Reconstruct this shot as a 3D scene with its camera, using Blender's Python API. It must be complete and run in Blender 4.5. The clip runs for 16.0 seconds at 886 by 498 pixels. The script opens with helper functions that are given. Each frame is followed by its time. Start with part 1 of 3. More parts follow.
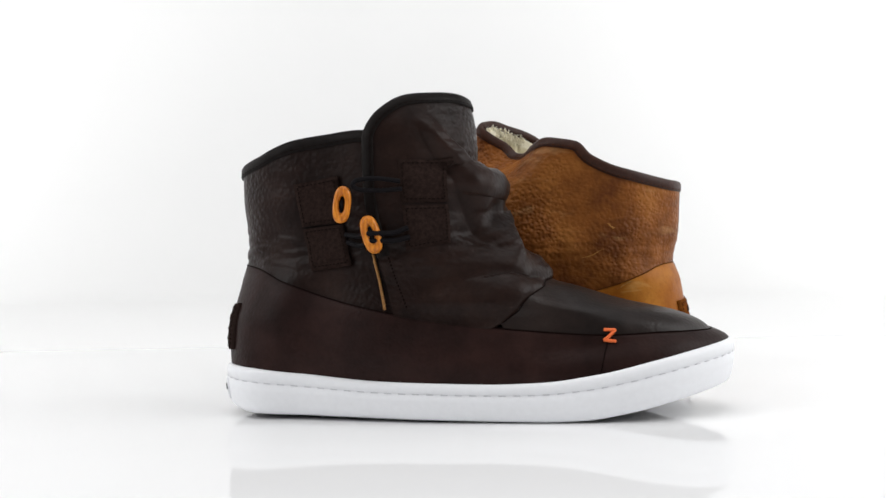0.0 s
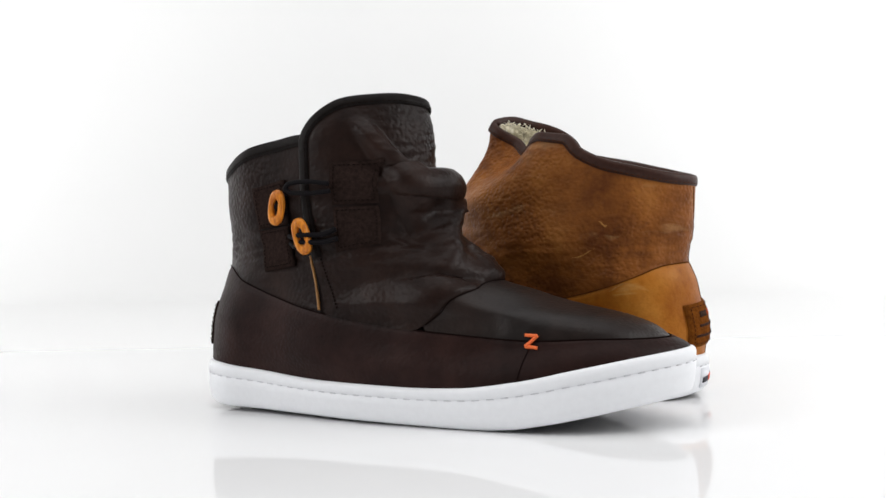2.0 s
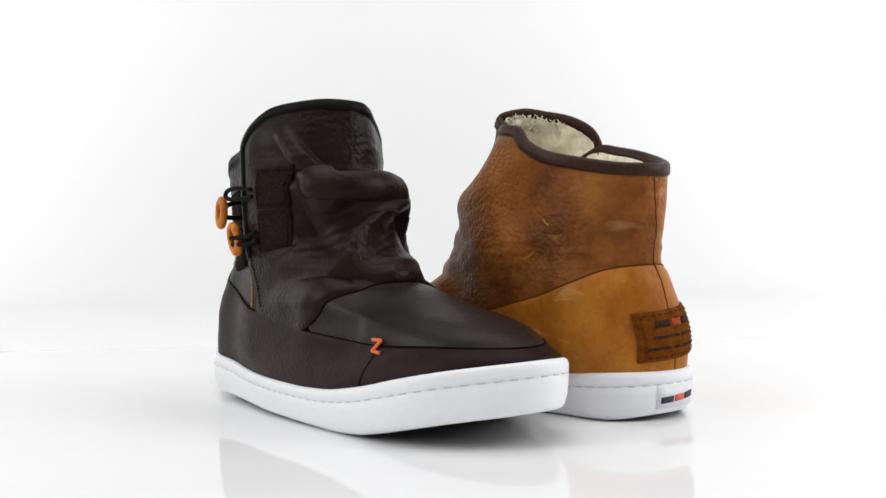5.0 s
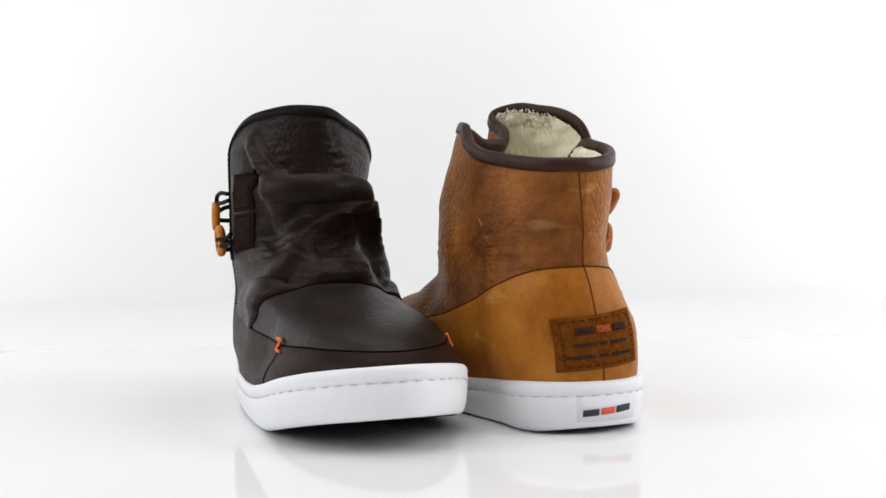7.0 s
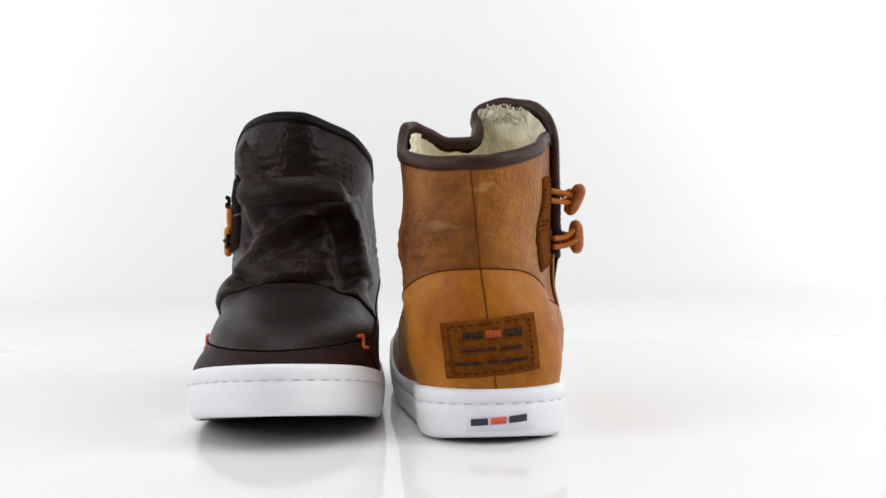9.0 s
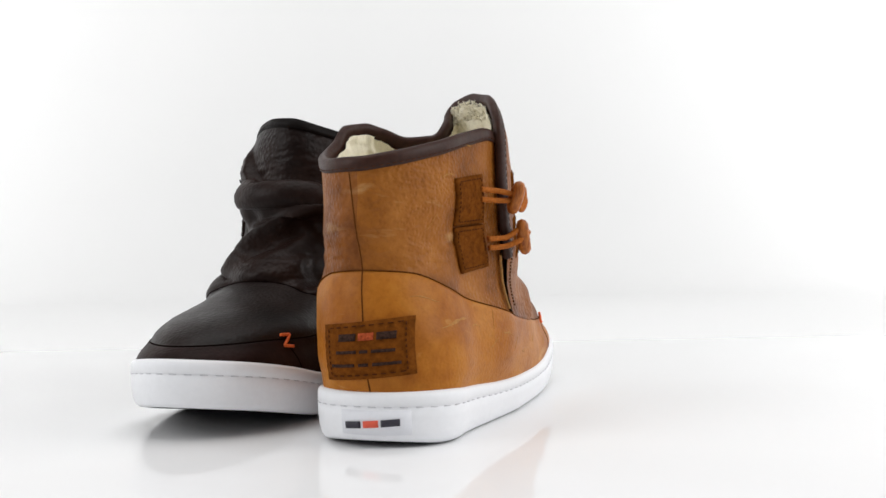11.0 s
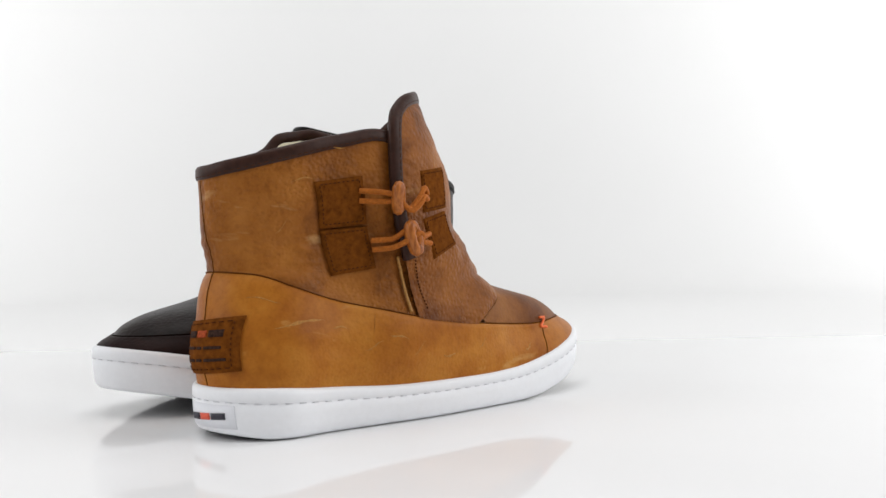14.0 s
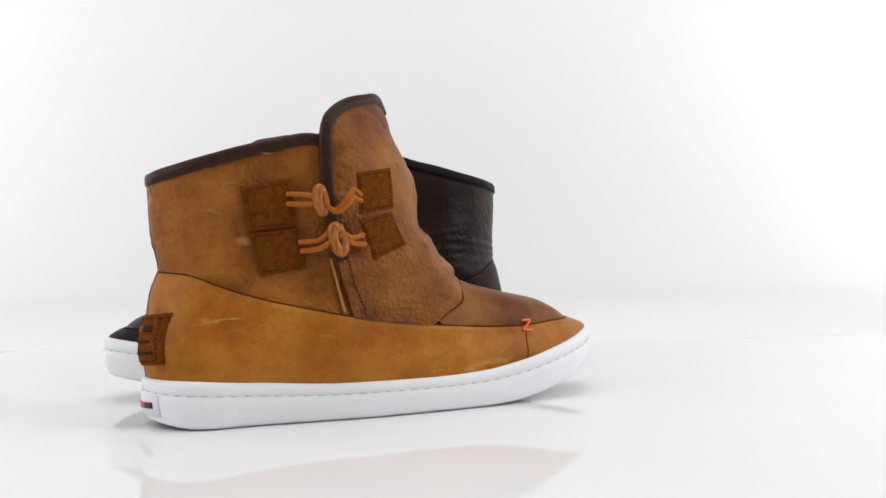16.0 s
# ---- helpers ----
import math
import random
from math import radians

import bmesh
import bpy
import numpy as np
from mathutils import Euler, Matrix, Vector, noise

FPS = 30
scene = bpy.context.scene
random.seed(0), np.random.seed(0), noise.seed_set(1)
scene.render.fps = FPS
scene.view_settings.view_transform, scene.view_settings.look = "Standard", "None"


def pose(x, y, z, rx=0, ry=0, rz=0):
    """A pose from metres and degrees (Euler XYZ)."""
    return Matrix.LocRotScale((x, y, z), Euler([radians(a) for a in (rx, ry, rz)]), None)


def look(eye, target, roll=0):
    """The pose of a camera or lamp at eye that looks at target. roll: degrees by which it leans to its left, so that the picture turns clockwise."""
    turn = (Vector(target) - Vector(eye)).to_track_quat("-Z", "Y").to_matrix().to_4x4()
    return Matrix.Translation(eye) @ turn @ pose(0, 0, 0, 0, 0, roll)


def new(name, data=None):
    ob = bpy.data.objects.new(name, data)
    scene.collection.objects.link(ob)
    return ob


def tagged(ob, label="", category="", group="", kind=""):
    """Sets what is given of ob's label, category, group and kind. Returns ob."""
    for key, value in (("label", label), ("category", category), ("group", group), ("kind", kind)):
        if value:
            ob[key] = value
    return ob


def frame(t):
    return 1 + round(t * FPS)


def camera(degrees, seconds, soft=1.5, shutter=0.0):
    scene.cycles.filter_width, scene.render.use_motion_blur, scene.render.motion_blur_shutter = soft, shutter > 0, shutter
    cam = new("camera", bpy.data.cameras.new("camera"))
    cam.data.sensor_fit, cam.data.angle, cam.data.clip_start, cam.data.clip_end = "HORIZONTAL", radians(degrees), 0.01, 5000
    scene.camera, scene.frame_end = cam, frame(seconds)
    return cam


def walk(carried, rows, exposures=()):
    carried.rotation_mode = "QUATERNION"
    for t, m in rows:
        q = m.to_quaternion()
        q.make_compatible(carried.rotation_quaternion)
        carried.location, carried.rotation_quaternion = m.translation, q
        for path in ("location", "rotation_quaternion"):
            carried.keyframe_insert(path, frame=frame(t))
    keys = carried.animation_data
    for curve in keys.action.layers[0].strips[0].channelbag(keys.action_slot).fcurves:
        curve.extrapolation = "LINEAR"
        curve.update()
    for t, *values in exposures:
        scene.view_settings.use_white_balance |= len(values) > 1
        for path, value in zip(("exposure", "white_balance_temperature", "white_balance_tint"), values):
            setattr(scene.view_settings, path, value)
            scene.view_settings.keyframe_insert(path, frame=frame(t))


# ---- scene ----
# Still camera on a tripod, level with the middle of the boots
cam = camera(51.67, 16.0)
EYE = Vector((0.0, -0.6, 0.088))
YAW, TILT = radians(-1.64), radians(0.43)
AHEAD = Vector((-math.sin(YAW) * math.cos(TILT), math.cos(YAW) * math.cos(TILT), math.sin(TILT)))
STAND = look(EYE, EYE + AHEAD, -0.93)
walk(cam, [(0.0, STAND), (16.0, STAND)], [(0.0, 0.02), (6.0, 0.02), (7.5, -0.03), (9.2, -0.03), (11.3, -0.05), (12.6, -0.13), (16.0, -0.12)])

# ---------------------------------------------------------------- light
world = bpy.data.worlds.new("studio")
scene.world = world
world.use_nodes = True
world.node_tree.nodes["Background"].inputs[0].default_value = (0.97, 0.98, 1.0, 1)
world.node_tree.nodes["Background"].inputs[1].default_value = 0.18


def softbox(name, eye, target, sx, sy, watts, colour=(1, 1, 1)):
    lamp = bpy.data.lights.new(name, "AREA")
    lamp.shape, lamp.size, lamp.size_y, lamp.energy, lamp.color = "RECTANGLE", sx, sy, watts, colour
    ob = new(name, lamp)
    ob.matrix_world = look(eye, target)
    return ob


softbox("softbox_top", (0.0, -0.15, 1.7), (0, 0.1, 0), 1.6, 1.6, 13.8)
softbox("softbox_side", (-1.5, -0.7, 0.9), (0, 0, 0.08), 0.9, 1.1, 13)
softbox("softbox_side", (1.5, -0.5, 0.9), (0, 0, 0.08), 0.9, 1.1, 16)
softbox("backdrop_light", (-2.0, 0.9, 0.8), (-0.6, 2.2, 0.2), 0.7, 1.6, 18.0)
softbox("backdrop_light", (2.0, 0.9, 0.7), (0.8, 2.2, 0.2), 0.7, 1.6, 21.5)


# ---------------------------------------------------------------- materials
def material(name):
    m = bpy.data.materials.new(name)
    m.use_nodes = True
    n, l = m.node_tree.nodes, m.node_tree.links
    return m, n, l, n["Principled BSDF"]


def ramp(n, stops):
    r = n.new("ShaderNodeValToRGB")
    r.color_ramp.elements[0].position, r.color_ramp.elements[0].color = stops[0][0], (*stops[0][1], 1)
    r.color_ramp.elements[1].position, r.color_ramp.elements[1].color = stops[-1][0], (*stops[-1][1], 1)
    for p, c in stops[1:-1]:
        r.color_ramp.elements.new(p).color = (*c, 1)
    return r


def leather(name, dark, mid, light, rough=0.5, grain=260, relief=0.25, scuffs=0.0, scuff_colour=(0.5, 0.3, 0.12), spec=0.4):
    """Tumbled hide: mottled pull-up colour, pebble grain, creases and pale scuffs."""
    m, n, l, b = material(name)
    co = n.new("ShaderNodeTexCoord")
    big = n.new("ShaderNodeTexNoise")
    big.inputs["Scale"].default_value, big.inputs["Detail"].default_value, big.inputs["Roughness"].default_value = 26, 7, 0.62
    l.new(co.outputs["Object"], big.inputs["Vector"])
    col = ramp(n, [(0.36, dark), (0.5, mid), (0.67, light)])
    l.new(big.outputs["Fac"], col.inputs["Fac"])
    pebble = n.new("ShaderNodeTexVoronoi")
    pebble.feature = "SMOOTH_F1"
    pebble.inputs["Scale"].default_value = grain
    warp = n.new("ShaderNodeTexNoise")
    warp.inputs["Scale"].default_value, warp.inputs["Detail"].default_value = grain * 0.4, 3
    l.new(co.outputs["Object"], warp.inputs["Vector"])
    mixv = n.new("ShaderNodeMix")
    mixv.data_type = "VECTOR"
    mixv.inputs["Factor"].default_value = 0.0016
    l.new(co.outputs["Object"], mixv.inputs[4])
    l.new(warp.outputs["Color"], mixv.inputs[5])
    l.new(mixv.outputs[1], pebble.inputs["Vector"])
    # the pebble shows in patches, smoother elsewhere
    where = n.new("ShaderNodeTexNoise")
    where.inputs["Scale"].default_value, where.inputs["Detail"].default_value = 18, 2
    l.new(co.outputs["Object"], where.inputs["Vector"])
    wr = n.new("ShaderNodeMapRange")
    wr.inputs[1].default_value, wr.inputs[2].default_value, wr.inputs[3].default_value, wr.inputs[4].default_value = 0.40, 0.66, 0.28, 1.0
    l.new(where.outputs["Fac"], wr.inputs[0])
    crease = n.new("ShaderNodeTexNoise")
    crease.inputs["Scale"].default_value, crease.inputs["Detail"].default_value, crease.inputs["Distortion"].default_value = 85, 5, 1.4
    st = n.new("ShaderNodeMapping")
    st.inputs["Scale"].default_value = (0.55, 0.55, 1.5)
    l.new(co.outputs["Object"], st.inputs["Vector"])
    l.new(st.outputs["Vector"], crease.inputs["Vector"])
    mul = n.new("ShaderNodeMath")
    mul.operation = "MULTIPLY"
    l.new(pebble.outputs["Distance"], mul.inputs[0])
    l.new(wr.outputs[0], mul.inputs[1])
    add = n.new("ShaderNodeMath")
    add.operation = "ADD"
    l.new(mul.outputs[0], add.inputs[0])
    soft = n.new("ShaderNodeMath")
    soft.operation = "MULTIPLY"
    soft.inputs[1].default_value = 0.45
    l.new(crease.outputs["Fac"], soft.inputs[0])
    l.new(soft.outputs[0], add.inputs[1])
    bump = n.new("ShaderNodeBump")
    bump.inputs["Strength"].default_value, bump.inputs["Distance"].default_value = relief, 0.0016
    l.new(add.outputs[0], bump.inputs["Height"])
    l.new(bump.outputs["Normal"], b.inputs["Normal"])
    pore = n.new("ShaderNodeTexNoise")
    pore.inputs["Scale"].default_value, pore.inputs["Detail"].default_value, pore.inputs["Roughness"].default_value = 330, 5, 0.7
    l.new(co.outputs["Object"], pore.inputs["Vector"])
    tone = ramp(n, [(0.33, (0.66, 0.62, 0.58)), (0.52, (1, 1, 1)), (0.72, (1.0, 1.0, 1.0))])
    l.new(pore.outputs["Fac"], tone.inputs["Fac"])
    speck = n.new("ShaderNodeMix")
    speck.data_type, speck.blend_type = "RGBA", "MULTIPLY"
    speck.inputs["Factor"].default_value = 0.42
    l.new(col.outputs["Color"], speck.inputs[6])
    l.new(tone.outputs["Color"], speck.inputs[7])
    out = speck.outputs[2]
    if scuffs:
        sm = n.new("ShaderNodeMapping")
        sm.inputs["Scale"].default_value, sm.inputs["Rotation"].default_value = (20, 20, 64), (0.3, 0.45, 0.2)
        l.new(co.outputs["Object"], sm.inputs["Vector"])
        sn = n.new("ShaderNodeTexNoise")
        sn.inputs["Scale"].default_value, sn.inputs["Detail"].default_value, sn.inputs["Distortion"].default_value = 1.6, 6, 0.5
        l.new(sm.outputs["Vector"], sn.inputs["Vector"])
        sr = n.new("ShaderNodeMapRange")
        sr.inputs[1].default_value, sr.inputs[2].default_value, sr.inputs[4].default_value = 0.635, 0.74, scuffs
        l.new(sn.outputs["Fac"], sr.inputs[0])
        mx = n.new("ShaderNodeMix")
        mx.data_type = "RGBA"
        l.new(sr.outputs[0], mx.inputs["Factor"])
        l.new(out, mx.inputs[6])
        mx.inputs[7].default_value = (*scuff_colour, 1)
        out = mx.outputs[2]
    l.new(out, b.inputs["Base Color"])
    rr = n.new("ShaderNodeMapRange")
    rr.inputs[3].default_value, rr.inputs[4].default_value = rough - 0.1, rough + 0.12
    l.new(crease.outputs["Fac"], rr.inputs[0])
    l.new(rr.outputs[0], b.inputs["Roughness"])
    b.inputs["Specular IOR Level"].default_value = spec
    return m


def plain(name, colour, rough=0.6, noise_scale=120, vary=0.25, relief=0.15, dist=0.0006, spec=0.4):
    m, n, l, b = material(name)
    co = n.new("ShaderNodeTexCoord")
    t = n.new("ShaderNodeTexNoise")
    t.inputs["Scale"].default_value, t.inputs["Detail"].default_value, t.inputs["Roughness"].default_value = noise_scale, 6, 0.65
    l.new(co.outputs["Object"], t.inputs["Vector"])
    lo, hi = [c * (1 - vary) for c in colour], [min(1, c * (1 + vary)) for c in colour]
    col = ramp(n, [(0.3, lo), (0.7, hi)])
    l.new(t.outputs["Fac"], col.inputs["Fac"])
    l.new(col.outputs["Color"], b.inputs["Base Color"])
    bump = n.new("ShaderNodeBump")
    bump.inputs["Strength"].default_value, bump.inputs["Distance"].default_value = relief, dist
    l.new(t.outputs["Fac"], bump.inputs["Height"])
    l.new(bump.outputs["Normal"], b.inputs["Normal"])
    b.inputs["Roughness"].default_value = rough
    b.inputs["Specular IOR Level"].default_value = spec
    return m


def wood(name, dark, light):
    m, n, l, b = material(name)
    co = n.new("ShaderNodeTexCoord")
    mp = n.new("ShaderNodeMapping")
    mp.inputs["Scale"].default_value = (1, 1, 0.18)
    l.new(co.outputs["Object"], mp.inputs["Vector"])
    t = n.new("ShaderNodeTexNoise")
    t.inputs["Scale"].default_value, t.inputs["Detail"].default_value, t.inputs["Distortion"].default_value = 700, 5, 0.6
    l.new(mp.outputs["Vector"], t.inputs["Vector"])
    col = ramp(n, [(0.32, dark), (0.68, light)])
    l.new(t.outputs["Fac"], col.inputs["Fac"])
    l.new(col.outputs["Color"], b.inputs["Base Color"])
    b.inputs["Roughness"].default_value = 0.34
    b.inputs["Specular IOR Level"].default_value = 0.3
    return m


def gloss_white(name, colour, rough, spec, noise_scale=3.0):
    m, n, l, b = material(name)
    co = n.new("ShaderNodeTexCoord")
    t = n.new("ShaderNodeTexNoise")
    t.inputs["Scale"].default_value, t.inputs["Detail"].default_value = noise_scale, 4
    l.new(co.outputs["Object"], t.inputs["Vector"])
    col = ramp(n, [(0.3, [c * 0.985 for c in colour]), (0.7, colour)])
    l.new(t.outputs["Fac"], col.inputs["Fac"])
    l.new(col.outputs["Color"], b.inputs["Base Color"])
    rr = n.new("ShaderNodeMapRange")
    rr.inputs[3].default_value, rr.inputs[4].default_value = rough * 0.7, rough * 1.3
    l.new(t.outputs["Fac"], rr.inputs[0])
    l.new(rr.outputs[0], b.inputs["Roughness"])
    b.inputs["Specular IOR Level"].default_value = spec
    return m


TABLE = gloss_white("white_acrylic", (0.89, 0.89, 0.895), 0.06, 0.10)
PAPER = gloss_white("white_paper", (0.90, 0.90, 0.897), 0.35, 0.1, 1.0)
RUBBER = plain("white_rubber", (0.89, 0.90, 0.925), 0.42, 300, 0.02, 0.04)
# underside rubber: near-black to paint in the shade beneath the boot
RUBBER_SHADED = plain("shaded_rubber", (0.05, 0.05, 0.055), 0.7, 300, 0.2)
THREAD_GREY = plain("grey_thread", (0.66, 0.66, 0.69), 0.8, 900, 0.1)
ORANGE = plain("orange_thread", (0.85, 0.16, 0.035), 0.55, 1500, 0.12, 0.4)
SCUFF = plain("rubbed_hide", (0.40, 0.185, 0.045), 0.6, 900, 0.3, spec=0.15)
INK = plain("dark_ink", (0.035, 0.032, 0.045), 0.6, 500, 0.2)
INK_WORN = plain("worn_ink", (0.042, 0.022, 0.016), 0.9, 700, 0.6, spec=0.05)
RED_WORN = plain("worn_red_ink", (0.36, 0.07, 0.025), 0.9, 700, 0.5, spec=0.05)
INK_RED = plain("red_ink", (0.75, 0.11, 0.06), 0.6, 500, 0.1)
LABEL_WHITE = plain("white_label", (0.8, 0.81, 0.85), 0.4, 400, 0.02)

DARK = dict(
    shaft=leather("espresso_hide", (0.0085, 0.0043, 0.0034), (0.015, 0.0076, 0.0059), (0.025, 0.013, 0.01), 0.38, 430, 0.38, spec=0.115),
    quarter=leather("espresso_quarter", (0.0085, 0.0043, 0.0034), (0.0145, 0.0073, 0.0057), (0.024, 0.0124, 0.0096), 0.39, 430, 0.42, spec=0.10),
    vamp=leather("espresso_vamp", (0.0085, 0.005, 0.0041), (0.0145, 0.0085, 0.0069), (0.022, 0.0132, 0.0107), 0.42, 560, 0.22, spec=0.22),
    lower=leather("burgundy_brown_hide", (0.013, 0.0058, 0.0048), (0.0205, 0.009, 0.0076), (0.03, 0.0135, 0.0112), 0.46, 560, 0.2, spec=0.1),
    binding=plain("black_binding", (0.0075, 0.0055, 0.0050), 0.45, 260, 0.3, 0.3, spec=0.07),
    suede=plain("espresso_suede", (0.021, 0.0130, 0.0110), 0.95, 500, 0.4, 0.6, spec=0.02),
    lining=plain("brown_fleece", (0.05, 0.035, 0.025), 1.0, 350, 0.4, 1.0, 0.003, spec=0.05),
    cord=plain("black_cord", (0.007, 0.006, 0.007), 0.6, 800, 0.3, 0.5, spec=0.06),
    toggle=wood("orange_wood", (0.40, 0.105, 0.008), (0.74, 0.26, 0.024)),
    seam=plain("dark_seam", (0.009, 0.0045, 0.004), 0.9, 900, 0.3, spec=0.03),
    zip=plain("brass_edge", (0.28, 0.13, 0.035), 0.5, 600, 0.3),
    stitch=plain("brown_thread", (0.010, 0.006, 0.005), 0.9, 900, 0.3, spec=0.02),
)
TAN = dict(
    shaft=leather("chestnut_hide", (0.112, 0.033, 0.0072), (0.226, 0.074, 0.0142), (0.335, 0.123, 0.026), 0.42, 460, 1.0, 0.35, (0.46, 0.26, 0.11), spec=0.12),
    quarter=leather("saddle_hide", (0.172, 0.054, 0.0090), (0.302, 0.103, 0.0160), (0.405, 0.153, 0.029), 0.42, 520, 0.8, 0.6, (0.56, 0.32, 0.13), spec=0.12),
    vamp=leather("chestnut_vamp", (0.135, 0.042, 0.0095), (0.215, 0.074, 0.015), (0.30, 0.118, 0.027), 0.48, 620, 0.2, 0.25, (0.5, 0.27, 0.1), spec=0.14),
    lower=leather("honey_hide", (0.30, 0.090, 0.0085), (0.410, 0.142, 0.0158), (0.495, 0.196, 0.028), 0.42, 620, 0.18, 0.55, (0.62, 0.36, 0.12), spec=0.13),
    binding=plain("chocolate_binding", (0.040, 0.016, 0.0105), 0.42, 260, 0.3, 0.3, spec=0.18),
    suede=plain("rust_suede", (0.150, 0.045, 0.0060), 0.9, 300, 0.42, 0.9, 0.0009, spec=0.03),
    lining=plain("cream_fleece", (0.97, 0.90, 0.72), 1.0, 350, 0.05, 0.8, 0.0012, spec=0.05),
    cord=plain("tan_cord", (0.40, 0.118, 0.018), 0.6, 800, 0.3, 0.5, spec=0.1),
    toggle=wood("amber_wood", (0.24, 0.062, 0.010), (0.50, 0.165, 0.03)),
    seam=plain("brown_seam", (0.10, 0.034, 0.007), 0.9, 900, 0.3, spec=0.03),
    zip=plain("raw_edge", (0.40, 0.19, 0.045), 0.6, 600, 0.3),
    stitch=plain("tan_thread", (0.070, 0.023, 0.008), 0.9, 900, 0.3, spec=0.03),
)


# ---------------------------------------------------------------- mesh helpers
def link(name, verts, faces, mat, parent=None, label="", smooth=True):
    me = bpy.data.meshes.new(name)
    me.from_pydata([tuple(map(float, v)) for v in verts], [], faces)
    if smooth:
        me.polygons.foreach_set("use_smooth", [True] * len(me.polygons))
    me.materials.append(mat)
    bm = bmesh.new()
    bm.from_mesh(me)
    bmesh.ops.remove_doubles(bm, verts=bm.verts, dist=1e-6)
    bmesh.ops.recalc_face_normals(bm, faces=bm.faces)
    bm.to_mesh(me)
    bm.free()
    ob = new(name, me)
    ob.parent = parent
    if label:
        tagged(ob, label)
    return ob


def grid_faces(rows, cols, start=0, wrap=False):
    out = []
    for i in range(rows - 1):
        for j in range(cols if wrap else cols - 1):
            k = (j + 1) % cols
            out.append((start + i * cols + j, start + i * cols + k, start + (i + 1) * cols + k, start + (i + 1) * cols + j))
    return out


def sheet(name, P, mat, parent, label="", wrap=False):
    r, c = P.shape[:2]
    return link(name, P.reshape(-1, 3), grid_faces(r, c, 0, wrap), mat, parent, label)


def unit(a):
    return a / np.maximum(np.linalg.norm(a, axis=-1, keepdims=True), 1e-12)


def tube_data(path, radius, sides=8, closed=False, flat=1.0, start=0):
    """Verts and faces of a tube along a path; flat squashes it in world z."""
    p = np.asarray(path, float)
    n = len(p)
    tan = unit((np.roll(p, -1, 0) - np.roll(p, 1, 0)) if closed else np.gradient(p, axis=0))
    up = np.array([0.21, 0.93, 0.3])
    verts = []
    for i in range(n):
        up = up - tan[i] * (up @ tan[i])
        up = up / np.linalg.norm(up)
        side = np.cross(tan[i], up)
        for k in range(sides):
            a = 2 * math.pi * k / sides
            verts.append(p[i] + radius * (math.cos(a) * up + flat * math.sin(a) * side))
    faces = []
    for i in range(n if closed else n - 1):
        j = (i + 1) % n
        for k in range(sides):
            q = (k + 1) % sides
            faces.append((start + i * sides + k, start + i * sides + q, start + j * sides + q, start + j * sides + k))
    if not closed:
        faces.append(tuple(start + k for k in range(sides)))
        faces.append(tuple(start + (n - 1) * sides + k for k in reversed(range(sides))))
    return verts, faces


def tube(name, path, radius, mat, parent, label="", sides=8, closed=False):
    v, f = tube_data(path, radius, sides, closed)
    return link(name, v, f, mat, parent, label)


def tubes(name, paths, radius, mat, parent, label="", sides=6):
    V, F = [], []
    for p in paths:
        v, f = tube_data(p, radius, sides, start=len(V))
        V += v
        F += f
    return link(name, V, F, mat, parent, label)


def pchip(xs, ys):
    """Smooth monotone curve through points."""
    x, y = np.asarray(xs, float), np.asarray(ys, float)
    h, d = np.diff(x), np.diff(y) / np.diff(x)
    m = np.zeros(len(x))
    for i in range(1, len(x) - 1):
        if d[i - 1] * d[i] > 0:
            w1, w2 = 2 * h[i] + h[i - 1], h[i] + 2 * h[i - 1]
            m[i] = (w1 + w2) / (w1 / d[i - 1] + w2 / d[i])
    m[0], m[-1] = d[0], d[-1]

    def at(q):
        q = np.clip(np.asarray(q, float), x[0], x[-1])
        i = np.clip(np.searchsorted(x, q, side="right") - 1, 0, len(x) - 2)
        s = (q - x[i]) / h[i]
        return (y[i] * (1 + 2 * s) * (1 - s) ** 2 + m[i] * h[i] * s * (1 - s) ** 2
                + y[i + 1] * s * s * (3 - 2 * s) + m[i + 1] * h[i] * s * s * (s - 1))
    return at


def step(a, b, q):
    k = np.clip((q - a) / (b - a), 0, 1)
    return k * k * (3 - 2 * k)


def ripple(p, scale, seed, octaves=3):
    """Smooth random relief from a sum of waves, about -1 to 1."""
    rng = np.random.RandomState(seed)
    out = np.zeros(p.shape[:-1])
    for o in range(octaves):
        for _ in range(7):
            d = rng.normal(size=3)
            d = d / np.linalg.norm(d) * scale * 2 ** o * rng.uniform(0.6, 1.4)
            out += np.sin(p @ d + rng.uniform(0, 6.28)) / 2 ** o
    return out / 6.0


# ---------------------------------------------------------------- shape of the boot: x heel to toe, y to the inner side, z up
PI, TAU = math.pi, 2 * math.pi
SOLE = 0.2900
SOLE_HALF = pchip([0, 0.15, 0.28, 0.42, 0.68, 0.85, 1], [0.0376, 0.0380, 0.0432, 0.0490, 0.0518, 0.0494, 0.0415])
SOLE_TOP = pchip([0, 0.02, 0.05, 0.1, 0.15, 0.18, 0.21, 0.24, 0.265, 0.295], [0.0262, 0.0256, 0.0234, 0.0204, 0.0202, 0.0214, 0.0258, 0.0326, 0.0378, 0.0428])
SOLE_BASE = pchip([0, 0.02, 0.05, 0.18, 0.205, 0.225, 0.245, 0.265, 0.295], [0.0030, 0.0003, 0.0, 0.0, 0.0012, 0.0046, 0.0088, 0.0130, 0.0185])
